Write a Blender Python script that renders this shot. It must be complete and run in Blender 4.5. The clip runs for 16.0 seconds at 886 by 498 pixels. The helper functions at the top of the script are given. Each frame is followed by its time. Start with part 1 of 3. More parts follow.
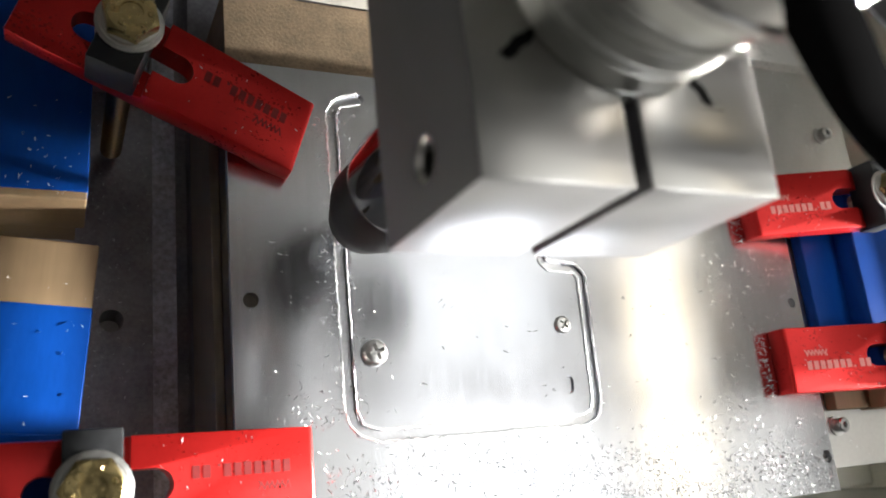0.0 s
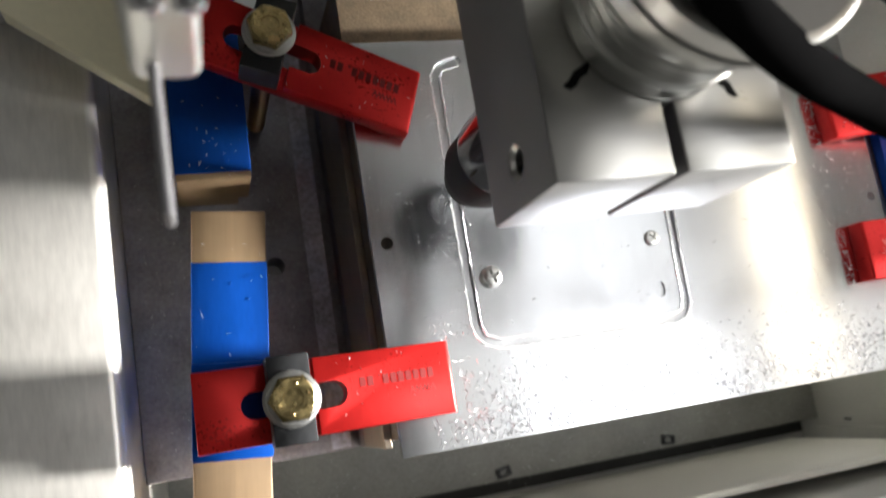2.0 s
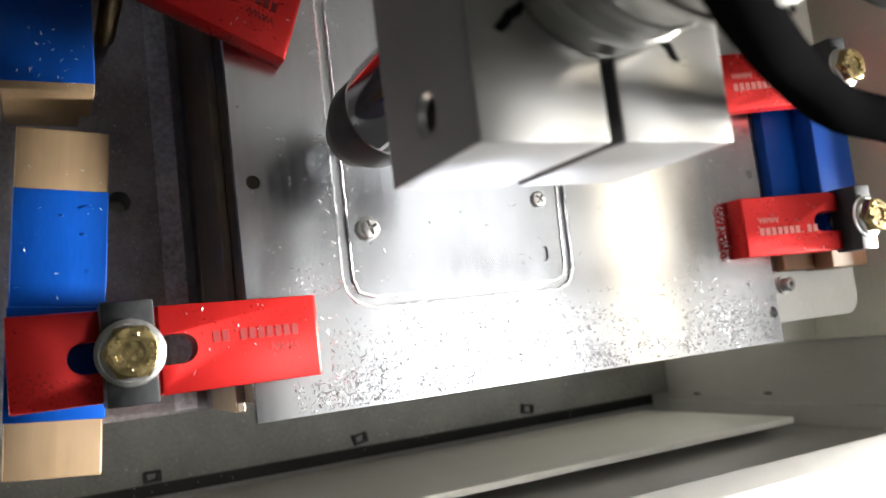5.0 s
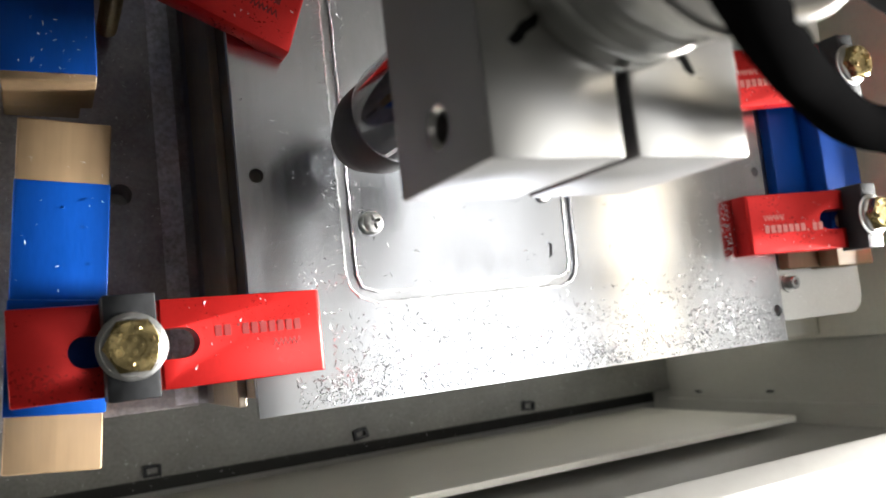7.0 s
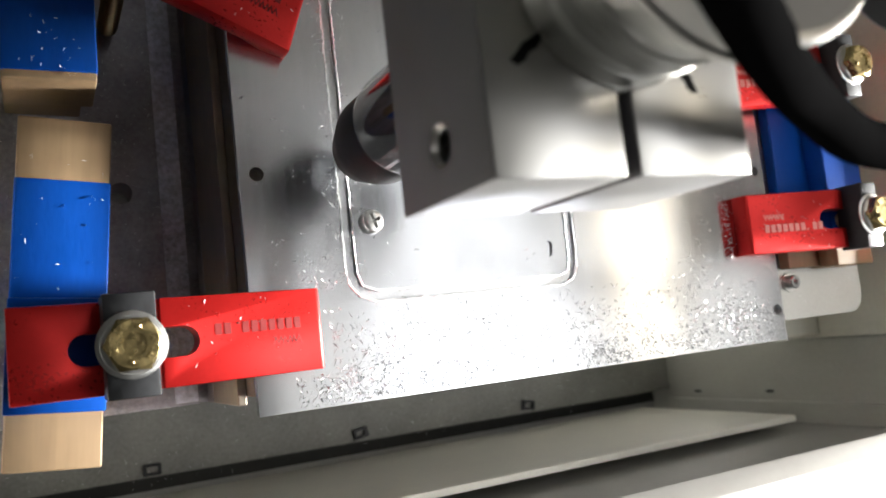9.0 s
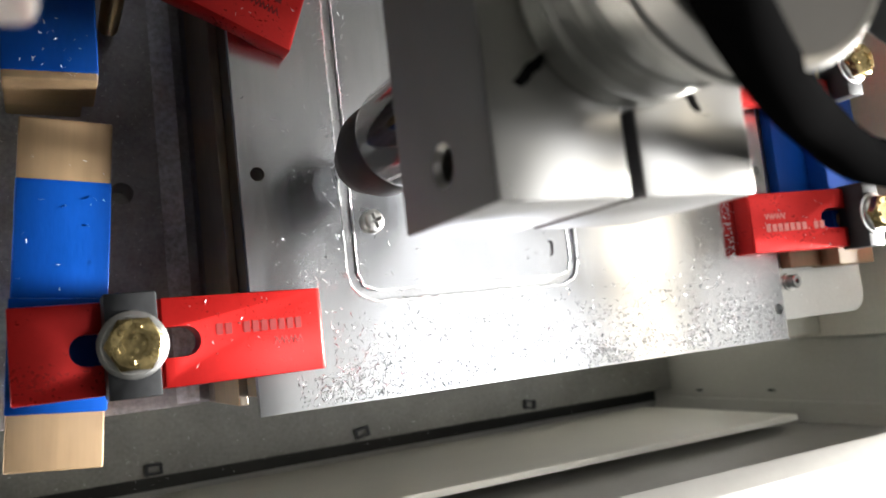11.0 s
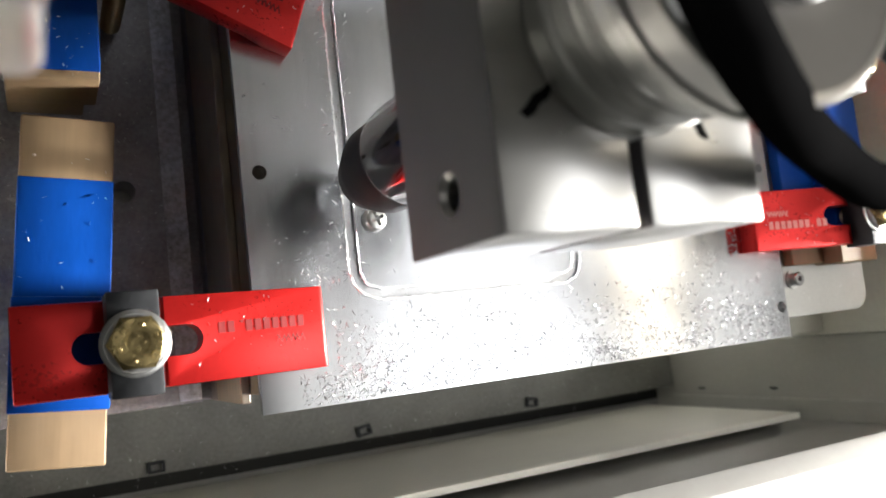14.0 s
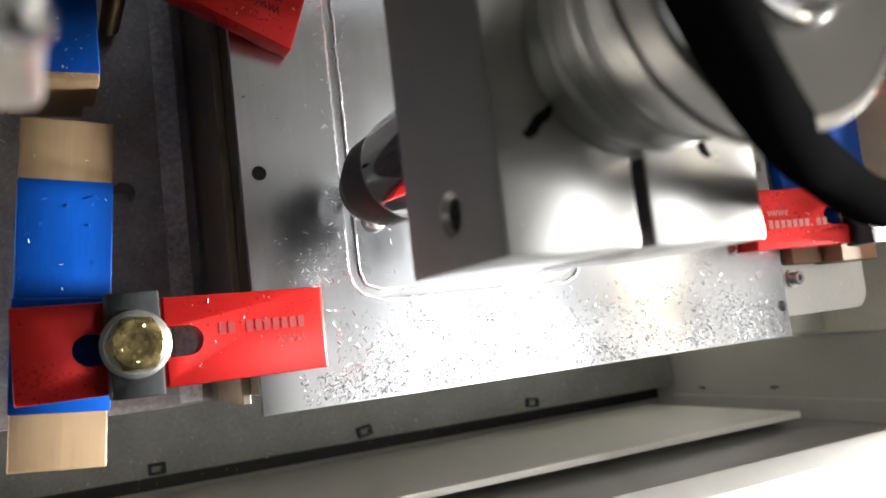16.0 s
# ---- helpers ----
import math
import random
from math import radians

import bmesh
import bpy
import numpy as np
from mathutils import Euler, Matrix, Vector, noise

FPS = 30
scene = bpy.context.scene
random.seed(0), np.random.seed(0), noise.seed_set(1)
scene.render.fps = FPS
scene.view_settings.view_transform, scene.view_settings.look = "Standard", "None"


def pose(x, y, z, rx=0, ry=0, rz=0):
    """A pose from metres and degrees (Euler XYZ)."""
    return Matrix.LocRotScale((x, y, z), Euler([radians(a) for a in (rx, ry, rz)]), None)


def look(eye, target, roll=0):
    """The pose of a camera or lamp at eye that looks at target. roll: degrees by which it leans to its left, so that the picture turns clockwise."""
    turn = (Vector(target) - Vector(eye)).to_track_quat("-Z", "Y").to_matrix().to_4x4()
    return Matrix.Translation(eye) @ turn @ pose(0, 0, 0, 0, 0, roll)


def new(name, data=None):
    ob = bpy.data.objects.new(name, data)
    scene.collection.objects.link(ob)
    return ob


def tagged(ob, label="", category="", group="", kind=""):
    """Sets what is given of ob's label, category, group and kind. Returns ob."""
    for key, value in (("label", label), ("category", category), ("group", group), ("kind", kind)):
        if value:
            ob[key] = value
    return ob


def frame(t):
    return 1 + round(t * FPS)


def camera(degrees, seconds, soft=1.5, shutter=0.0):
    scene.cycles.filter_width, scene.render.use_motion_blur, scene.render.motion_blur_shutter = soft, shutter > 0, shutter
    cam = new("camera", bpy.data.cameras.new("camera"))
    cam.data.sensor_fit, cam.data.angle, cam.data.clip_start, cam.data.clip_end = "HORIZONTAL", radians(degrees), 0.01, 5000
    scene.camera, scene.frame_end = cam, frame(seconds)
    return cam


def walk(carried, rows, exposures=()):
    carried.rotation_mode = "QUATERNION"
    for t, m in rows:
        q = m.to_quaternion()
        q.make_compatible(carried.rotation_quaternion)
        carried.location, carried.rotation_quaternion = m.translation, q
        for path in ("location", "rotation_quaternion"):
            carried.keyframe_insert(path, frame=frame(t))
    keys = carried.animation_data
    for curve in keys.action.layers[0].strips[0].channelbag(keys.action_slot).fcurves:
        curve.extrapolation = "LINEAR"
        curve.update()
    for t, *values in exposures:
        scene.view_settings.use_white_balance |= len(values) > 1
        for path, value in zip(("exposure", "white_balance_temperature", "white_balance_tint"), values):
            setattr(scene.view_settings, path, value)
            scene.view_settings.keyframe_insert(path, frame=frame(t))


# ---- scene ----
CM = 0.01
cam = camera(57.04, 16.0, soft=1.6, shutter=0.5)
EYES = [
    (0, (-4.635, 2.156, 24.339), (5.931, 8.793, 2.675), 55.55),
    (0.5, (-4.652, 2.185, 24.454), (5.858, 8.822, 2.764), 54.90),
    (1, (-4.634, 2.145, 24.601), (5.661, 8.853, 2.829), 52.41),
    (1.5, (-5.542, 2.966, 26.427), (3.331, 9.207, 3.903), 46.80),
    (2, (-6.299, 2.072, 29.245), (0.957, 6.347, 5.706), 51.67),
    (2.5, (-6.096, 1.565, 28.617), (3.420, 5.202, 5.786), 60.89),
    (3, (-6.020, 1.663, 28.354), (4.670, 5.089, 6.016), 64.34),
    (3.5, (-6.037, 2.112, 27.993), (4.331, 5.164, 5.450), 65.17),
    (4, (-5.989, 2.068, 27.012), (5.070, 4.888, 4.769), 68.56),
    (6.5, (-6.068, 2.093, 26.157), (5.155, 4.597, 3.958), 72.43),
    (7, (-6.058, 2.093, 26.105), (5.140, 4.590, 3.893), 72.30),
    (7.5, (-6.038, 2.074, 26.149), (5.158, 4.579, 3.937), 72.20),
    (8, (-6.058, 2.072, 26.131), (5.137, 4.581, 3.919), 72.22),
    (8.5, (-6.041, 2.086, 26.131), (5.157, 4.568, 3.917), 72.31),
    (9, (-6.057, 2.068, 26.118), (5.133, 4.552, 3.901), 72.43),
    (11.5, (-6.042, 2.083, 26.119), (5.098, 4.541, 3.874), 72.41),
    (12, (-6.056, 2.084, 26.102), (5.072, 4.527, 3.849), 72.59),
    (12.5, (-6.059, 2.079, 26.085), (5.078, 4.511, 3.835), 72.62),
    (13, (-6.040, 2.053, 26.109), (5.081, 4.498, 3.853), 72.38),
    (13.5, (-6.071, 2.046, 26.087), (5.055, 4.494, 3.834), 72.38),
    (14, (-6.049, 2.089, 26.093), (5.054, 4.499, 3.824), 72.56),
    (14.5, (-6.033, 2.064, 26.106), (5.099, 4.489, 3.853), 72.31),
    (15, (-6.051, 2.075, 26.086), (5.073, 4.494, 3.828), 72.49),
    (15.5, (-6.048, 2.078, 26.096), (5.077, 4.485, 3.837), 72.52),
    (16, (-6.042, 2.059, 26.104), (5.053, 4.499, 3.834), 72.19),
]
cam.data.dof.use_dof, cam.data.dof.focus_distance, cam.data.dof.aperture_fstop = True, 0.27, 14.0
walk(cam, [(t, look([v * CM for v in eye], [v * CM for v in aim], roll)) for t, eye, aim, roll in EYES])

# ---- light ----
world = bpy.data.worlds.new("world")
scene.world = world
world.use_nodes = True
world.node_tree.nodes["Background"].inputs[0].default_value = (1.0, 0.97, 0.95, 1)
world.node_tree.nodes["Background"].inputs[1].default_value = 0.11
scene.view_settings.exposure = 0.32


def area_lamp(name, eye, aim, power, size_x, size_y, colour):
    d = bpy.data.lights.new(name, "AREA")
    d.shape, d.size, d.size_y, d.energy, d.color = "RECTANGLE", size_x * CM, size_y * CM, power, colour
    ob = new(name, d)
    ob.matrix_world = look([v * CM for v in eye], [v * CM for v in aim])
    return ob


work = area_lamp("work_lamp", (92, -6, 17), (8, 2, 0), 5.8, 9, 5, (1.0, 0.97, 0.93))
work.data.spread = radians(60)
area_lamp("ceiling_light", (63, -27, 100), (63, -27, 0), 2.4, 36, 44, (0.98, 0.98, 1.0))
area_lamp("warm_tube", (104, 18, 104), (104, 18, 0), 0.5, 10, 46, (1.0, 0.82, 0.55))
# two unseen fill lamps, added to brighten the surroundings and the metal's reflections
area_lamp("ceiling_fill", (190, -8, 225), (190, -8, 0), 8.3, 262, 112, (1.0, 0.98, 0.93))
area_lamp("ceiling_fill", (100, 95, 225), (100, 95, 0), 4.6, 120, 92, (0.95, 0.98, 1.0))

# ---- materials ----
def mat(name, base, rough=0.5, metal=0.0, grain=3.0, vary=0.12, bump=0.0, stretch=(1, 1, 1), blotch=0.5, rough_vary=0.08, spec=0.5, coat=0.0):
    m = bpy.data.materials.new(name)
    m.use_nodes = True
    nt = m.node_tree
    b = nt.nodes["Principled BSDF"]
    link = nt.links.new
    tc = nt.nodes.new("ShaderNodeTexCoord")
    mp = nt.nodes.new("ShaderNodeMapping")
    mp.inputs["Scale"].default_value = [100 * s for s in stretch]
    link(tc.outputs["Object"], mp.inputs[0])
    fine = nt.nodes.new("ShaderNodeTexNoise")
    fine.inputs["Scale"].default_value, fine.inputs["Detail"].default_value = grain, 6
    link(mp.outputs[0], fine.inputs["Vector"])
    wide = nt.nodes.new("ShaderNodeTexNoise")
    wide.inputs["Scale"].default_value, wide.inputs["Detail"].default_value = blotch, 3
    mp2 = nt.nodes.new("ShaderNodeMapping")
    mp2.inputs["Scale"].default_value = (100, 100, 100)
    link(tc.outputs["Object"], mp2.inputs[0])
    link(mp2.outputs[0], wide.inputs["Vector"])
    add = nt.nodes.new("ShaderNodeMath")
    add.operation = "ADD"
    link(fine.outputs[0], add.inputs[0]), link(wide.outputs[0], add.inputs[1])
    tone = nt.nodes.new("ShaderNodeMapRange")
    tone.inputs[1].default_value, tone.inputs[2].default_value = 0.6, 1.4
    tone.inputs[3].default_value, tone.inputs[4].default_value = 1 - vary, 1 + vary
    link(add.outputs[0], tone.inputs[0])
    mul = nt.nodes.new("ShaderNodeVectorMath")
    mul.operation = "SCALE"
    mul.inputs[0].default_value = base
    link(tone.outputs[0], mul.inputs["Scale"])
    link(mul.outputs[0], b.inputs["Base Color"])
    rr = nt.nodes.new("ShaderNodeMapRange")
    rr.inputs[1].default_value, rr.inputs[2].default_value = 0.6, 1.4
    rr.inputs[3].default_value, rr.inputs[4].default_value = max(0.02, rough - rough_vary), min(1, rough + rough_vary)
    link(add.outputs[0], rr.inputs[0])
    link(rr.outputs[0], b.inputs["Roughness"])
    b.inputs["Metallic"].default_value = metal
    b.inputs["Specular IOR Level"].default_value = spec
    b.inputs["Coat Weight"].default_value = coat
    if bump:
        bm = nt.nodes.new("ShaderNodeBump")
        bm.inputs["Strength"].default_value, bm.inputs["Distance"].default_value = bump, 0.0005
        link(fine.outputs[0], bm.inputs["Height"])
        link(bm.outputs[0], b.inputs["Normal"])
    return m


ALU_PLATE = mat("sheet_aluminium", (0.68, 0.695, 0.725), 0.2, 1, 3, 0.09, 0, (1.6, 0.12, 1), 0.5, 0.045)


def polished_over(m, share, rough):
    """Mixes a smoother lobe into a metal, as rolled sheet has it."""
    nt = m.node_tree
    b = nt.nodes["Principled BSDF"]
    c = nt.nodes.new("ShaderNodeBsdfPrincipled")
    c.inputs["Metallic"].default_value, c.inputs["Roughness"].default_value = 1, rough
    for name in ("Base Color", "Normal"):
        for l in list(b.inputs[name].links):
            nt.links.new(l.from_socket, c.inputs[name])
    way = nt.nodes.new("ShaderNodeCombineXYZ")
    way.inputs[1].default_value = 1.0
    for lobe, stretch in ((b, 0.8), (c, 0.85)):
        lobe.inputs["Anisotropic"].default_value = stretch
        nt.links.new(way.outputs[0], lobe.inputs["Tangent"])
    mix = nt.nodes.new("ShaderNodeMixShader")
    mix.inputs[0].default_value = share
    nt.links.new(b.outputs[0], mix.inputs[1]), nt.links.new(c.outputs[0], mix.inputs[2])
    nt.links.new(mix.outputs[0], nt.nodes["Material Output"].inputs[0])


polished_over(ALU_PLATE, 0.25, 0.17)
ALU_CUT = mat("cut_aluminium", (0.86, 0.87, 0.88), 0.48, 1, 9, 0.1, 0.25)
ALU_FLOOR = mat("milled_floor", (0.6, 0.61, 0.63), 0.32, 1, 9, 0.12, 0.1)
ALU_SUB = mat("dull_aluminium", (0.62, 0.62, 0.6), 0.42, 1, 6, 0.08, 0.05)
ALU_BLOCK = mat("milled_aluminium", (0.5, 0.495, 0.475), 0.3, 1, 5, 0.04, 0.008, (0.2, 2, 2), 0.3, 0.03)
# milled aluminium again, brightened for the mount's lit front and darkened for its flanks
ALU_LIT = mat("lit_aluminium", (0.8, 0.81, 0.83), 0.34, 1, 5, 0.04, 0.006, (0.2, 2, 2), 0.3, 0.03)
ALU_MATT_DARK = mat("matt_dark_aluminium", (0.23, 0.226, 0.235), 0.62, 0.8, 6, 0.06, 0.05, (0.3, 2, 2), 0.3, 0.04)
STEEL = mat("polished_steel", (0.7, 0.7, 0.7), 0.13, 1, 3, 0.04, 0.0, rough_vary=0.04)
CHROME = mat("chrome", (0.6, 0.6, 0.62), 0.07, 1, 3, 0.03, 0.0, rough_vary=0.02)
BODY = mat("turned_aluminium", (0.74, 0.74, 0.7), 0.4, 1, 4, 0.04, 0.006, (0.3, 0.3, 3))
DISC_GREY = mat("grey_cap", (0.27, 0.255, 0.235), 0.45, 0.3, 5, 0.06, 0.02)
BURR = mat("torn_aluminium", (0.86, 0.87, 0.88), 0.45, 0.4, 9, 0.1)
CHIP = mat("aluminium_shavings", (0.66, 0.67, 0.68), 0.34, 0.95, 8, 0.1)
RED = mat("red_anodised", (0.66, 0.02, 0.018), 0.3, 0.6, 8, 0.06, 0.03, rough_vary=0.05)
# engraving colours: a glint painted in for the far-edge clamps, shade for the others
RED_GLINT = mat("engraved_red_glint", (0.8, 0.3, 0.27), 0.35, 0.5, 8, 0.15)
RED_SHADED = mat("engraved_red_shaded", (0.2, 0.005, 0.005), 0.5, 0.3, 8, 0.15)
BLACK = mat("black_oxide_steel", (0.035, 0.037, 0.04), 0.45, 0.4, 7, 0.2, 0.08)
NUT_BLACK = mat("matt_black_steel", (0.024, 0.024, 0.025), 0.5, 0, 6, 0.2, spec=0.25)
HOSE = mat("black_rubber", (0.006, 0.006, 0.0062), 0.9, 0, 6, 0.15, 0.05, spec=0.0)
INK = mat("black_ink", (0.006, 0.006, 0.006), 0.8, 0, 6, 0.2, spec=0.1)
BLUE = mat("blue_tape", (0.003, 0.07, 0.39), 0.36, 0, 6, 0.1, 0.1, (1, 0.3, 1), 0.6, spec=0.18)
WOOD = mat("pale_wood", (0.33, 0.225, 0.125), 0.6, 0, 2.2, 0.2, 0.08, (1.6, 0.14, 1.6), 0.6)
MDF = mat("chipboard", (0.24, 0.175, 0.11), 0.8, 0, 9, 0.4, 0.4, (1, 1, 1), 1.2)
BED = mat("dark_bed_steel", (0.36, 0.345, 0.375), 0.46, 0.5, 7, 0.35, 0.25, (1, 1, 1), 0.7)
BED_BAR = mat("bed_wear_strip", (0.62, 0.62, 0.7), 0.5, 0.5, 5, 0.6, 0.25)
PEDESTAL = mat("stained_steel", (0.22, 0.185, 0.15), 0.42, 0.5, 5, 0.3, 0.1, (1, 0.2, 1), 0.6)
PEDESTAL_RAIL = mat("worn_brown_steel", (0.42, 0.36, 0.29), 0.38, 0.7, 5, 0.3, 0.1, (1, 0.15, 1), 0.6)
BASE = mat("dark_cast_base", (0.26, 0.26, 0.245), 0.5, 0.2, 5, 0.3, 0.3, (1, 1, 1), 0.4)
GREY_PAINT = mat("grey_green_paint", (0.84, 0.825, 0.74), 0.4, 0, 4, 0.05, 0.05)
# darker copy of the grey paint, for the wall where it lies in shade
GREY_SHADED = mat("grey_paint_shaded", (0.52, 0.52, 0.48), 0.45, 0, 4, 0.06, 0.05)
CREAM = mat("cream_paint", (0.72, 0.71, 0.66), 0.3, 0, 4, 0.04, 0.03, coat=0.3)
YELLOWED = mat("yellowed_cream_paint", (0.84, 0.78, 0.55), 0.35, 0, 4, 0.05, 0.03, coat=0.3)
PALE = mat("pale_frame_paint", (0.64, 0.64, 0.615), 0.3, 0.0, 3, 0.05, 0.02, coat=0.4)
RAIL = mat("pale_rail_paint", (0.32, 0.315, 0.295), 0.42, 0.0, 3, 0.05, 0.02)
FRAME = mat("bare_frame_metal", (0.84, 0.82, 0.77), 0.36, 0.45, 5, 0.12, 0.05, (1, 0.2, 1))
BRASS = mat("yellow_zinc", (0.55, 0.43, 0.2), 0.25, 1, 4, 0.35, 0.3, (1, 1, 1), 2.0)
ZINC = mat("bright_zinc", (0.7, 0.7, 0.68), 0.34, 1, 7, 0.12, 0.05)
STUD = mat("dull_stud_steel", (0.52, 0.45, 0.33), 0.35, 1, 7, 0.2, 0.1)
WALL = mat("room_wall", (0.5, 0.5, 0.49), 0.8, 0, 3, 0.03)
GAP_SHADE = mat("gap_shade", (0.04, 0.04, 0.038), 0.8, 0, 4, 0.2)


# ---- mesh helpers, all in centimetres ----
def finish(name, bm, material, parent=None, label="", smooth=False):
    bmesh.ops.scale(bm, vec=(CM, CM, CM), verts=bm.verts)
    me = bpy.data.meshes.new(name)
    bm.to_mesh(me)
    bm.free()
    me.materials.append(material)
    if smooth:
        me.shade_smooth()
        me.set_sharp_from_angle(angle=radians(35))
    ob = new(name, me)
    if parent:
        ob.parent = parent
    if label:
        tagged(ob, label)
    return ob


part = finish


def holder(name, x, y, z, rx=0, ry=0, rz=0):
    ob = new(name)
    ob.empty_display_size = 0.01
    ob.matrix_world = pose(x * CM, y * CM, z * CM, rx, ry, rz)
    return ob


def box(lo, hi, bevel=0.0, seg=2, bm=None):
    bm2 = bmesh.new()
    bmesh.ops.create_cube(bm2, size=1)
    for v in bm2.verts:
        v.co = [lo[n] if v.co[n] < 0 else hi[n] for n in range(3)]
    if bevel:
        bmesh.ops.bevel(bm2, geom=bm2.edges[:], offset=bevel, segments=seg, affect="EDGES", profile=0.5)
    return join(bm, bm2)


def join(bm, other):
    if bm is None:
        return other
    me = bpy.data.meshes.new("tmp")
    other.to_mesh(me)
    other.free()
    bm.from_mesh(me)
    bpy.data.meshes.remove(me)
    return bm


def moved(bm, m):
    bmesh.ops.transform(bm, matrix=m, verts=bm.verts)
    return bm


def lathe(profile, seg=40, cx=0.0, cy=0.0):
    """Profile of (radius, z) turned round the upright through (cx, cy)."""
    bm = bmesh.new()
    rings = []
    for r, z in profile:
        if r <= 1e-6:
            rings.append([bm.verts.new((cx, cy, z))])
        else:
            rings.append([bm.verts.new((cx + r * math.cos(2 * math.pi * k / seg), cy + r * math.sin(2 * math.pi * k / seg), z)) for k in range(seg)])
    for a, b in zip(rings, rings[1:]):
        for k in range(seg):
            k2 = (k + 1) % seg
            if len(a) == 1 and len(b) > 1:
                bm.faces.new((a[0], b[k2], b[k]))
            elif len(b) == 1 and len(a) > 1:
                bm.faces.new((a[k], a[k2], b[0]))
            elif len(a) > 1:
                bm.faces.new((a[k], a[k2], b[k2], b[k]))
    bmesh.ops.recalc_face_normals(bm, faces=bm.faces[:])
    return bm


def prism(outline, z0, z1, bevel=0.0, seg=2):
    bm = bmesh.new()
    vs = [bm.verts.new((x, y, z0)) for x, y in outline]
    f = bm.faces.new(vs)
    up = bmesh.ops.extrude_face_region(bm, geom=[f])
    for v in up["geom"]:
        if isinstance(v, bmesh.types.BMVert):
            v.co.z = z1
    bmesh.ops.recalc_face_normals(bm, faces=bm.faces[:])
    if bevel:
        bmesh.ops.bevel(bm, geom=bm.edges[:], offset=bevel, segments=seg, affect="EDGES", profile=0.5)
    return bm


def obround(x0, x1, y, r, n=10):
    pts = [(x1 + r * math.cos(a), y + r * math.sin(a)) for a in np.linspace(-math.pi / 2, math.pi / 2, n)]
    return pts + [(x0 + r * math.cos(a), y + r * math.sin(a)) for a in np.linspace(math.pi / 2, 3 * math.pi / 2, n)]


def cut(bm, *tools):
    """bm with the tools cut out of it."""
    def temp(b):
        me = bpy.data.meshes.new("tmp")
        b.to_mesh(me)
        b.free()
        return new("tmp", me)
    ob, made = temp(bm), []
    for tool in tools:
        t = temp(tool)
        made.append(t)
        md = ob.modifiers.new("cut", "BOOLEAN")
        md.operation, md.solver, md.object = "DIFFERENCE", "EXACT", t
    bpy.context.view_layer.update()
    me = bpy.data.meshes.new_from_object(ob.evaluated_get(bpy.context.evaluated_depsgraph_get()))
    out = bmesh.new()
    out.from_mesh(me)
    for o in (ob, *made):
        bpy.data.objects.remove(o)
    return out


def tube(points, radius, seg=16, steps=10):
    """A round tube along a smooth line through the points."""
    P = [Vector(p) for p in points]
    line = []
    for k in range(len(P) - 1):
        a, b, c, d = P[max(k - 1, 0)], P[k], P[k + 1], P[min(k + 2, len(P) - 1)]
        for s in range(steps):
            u = s / steps
            line.append(0.5 * (2 * b + (c - a) * u + (2 * a - 5 * b + 4 * c - d) * u * u + (3 * b - a - 3 * c + d) * u ** 3))
    line.append(P[-1])
    bm, rings, side = bmesh.new(), [], None
    for k, p in enumerate(line):
        way = (line[min(k + 1, len(line) - 1)] - line[max(k - 1, 0)]).normalized()
        side = (side - way * side.dot(way)).normalized() if side else way.orthogonal().normalized()
        other = way.cross(side)
        rings.append([bm.verts.new(p + radius * (math.cos(2 * math.pi * j / seg) * side + math.sin(2 * math.pi * j / seg) * other)) for j in range(seg)])
    for a, b in zip(rings, rings[1:]):
        for j in range(seg):
            bm.faces.new((a[j], a[(j + 1) % seg], b[(j + 1) % seg], b[j]))
    bm.faces.new(rings[0][::-1]), bm.faces.new(rings[-1])
    return bm


# ---- the machine's frame ----
def structure(name, bm, material, label, smooth=False):
    return tagged(finish(name, bm, material, None, label, smooth), kind="structure")


BED_Z, BASE_Z = -6.5, -20.0
structure("machine_bed", cut(box((-9.1, 0.35, -8.5), (24.0, 40, BED_Z), 0.05),
          lathe([(0, -9), (0.42, -9), (0.42, -6), (0, -6)], 24, -3.0, 8.6), lathe([(0, -9), (0.42, -9), (0.42, -6), (0, -6)], 24, -3.4, 20.5),
          box((-0.72, -1, -7.6), (-0.2, 41, -6))), BED, "dark worn steel machine bed with a slot and metal chips")
structure("bed_strip", box((-1.6, 0.45, BED_Z), (-0.76, 40, BED_Z + 0.03), 0.01), BED_BAR, "greyer worn steel strip along the bed slot")
structure("machine_base", box((-30, -3.8, BASE_Z - 2), (34, 45, BASE_Z), 0), BASE, "dark scratched cast base below the bed")
structure("bed_riser", box((-9.1, 0.4, BASE_Z), (0, 6, -8.5), 0), BASE, "dark steel riser under the bed")
structure("bed_right", box((24, -0.5, -9), (33.8, 45, BED_Z - 0.05), 0.1), GREY_PAINT, "grey painted steel bed plate")
structure("front_panel", box((-30, -5.1, BASE_Z), (31.4, -4.75, -7), 0.05), GREY_PAINT, "grey-green painted inner panel of the machine front")
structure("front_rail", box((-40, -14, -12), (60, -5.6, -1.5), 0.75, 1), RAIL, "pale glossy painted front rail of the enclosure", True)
# a dark sheet at the gap's bottom stands in for the shade there
structure("base_gap_shade", box((-30, -4.74, -21.98), (34, -3.82, -21.9)), GAP_SHADE, "dark sheet standing in for the shade between base and front panel")
# one wall in two greys: the edge of its shadow is put into colour
structure("side_wall_shaded", box((34, -5.55, -22), (36, -0.75, 3), 0.1), GREY_SHADED, "grey side wall of the machine well, its shade put into the colour")
structure("side_wall_lit", box((33.8, -0.7, -9), (36, 45, 3), 0.1), GREY_PAINT, "lit part of the grey side wall, its brightness put into the colour")
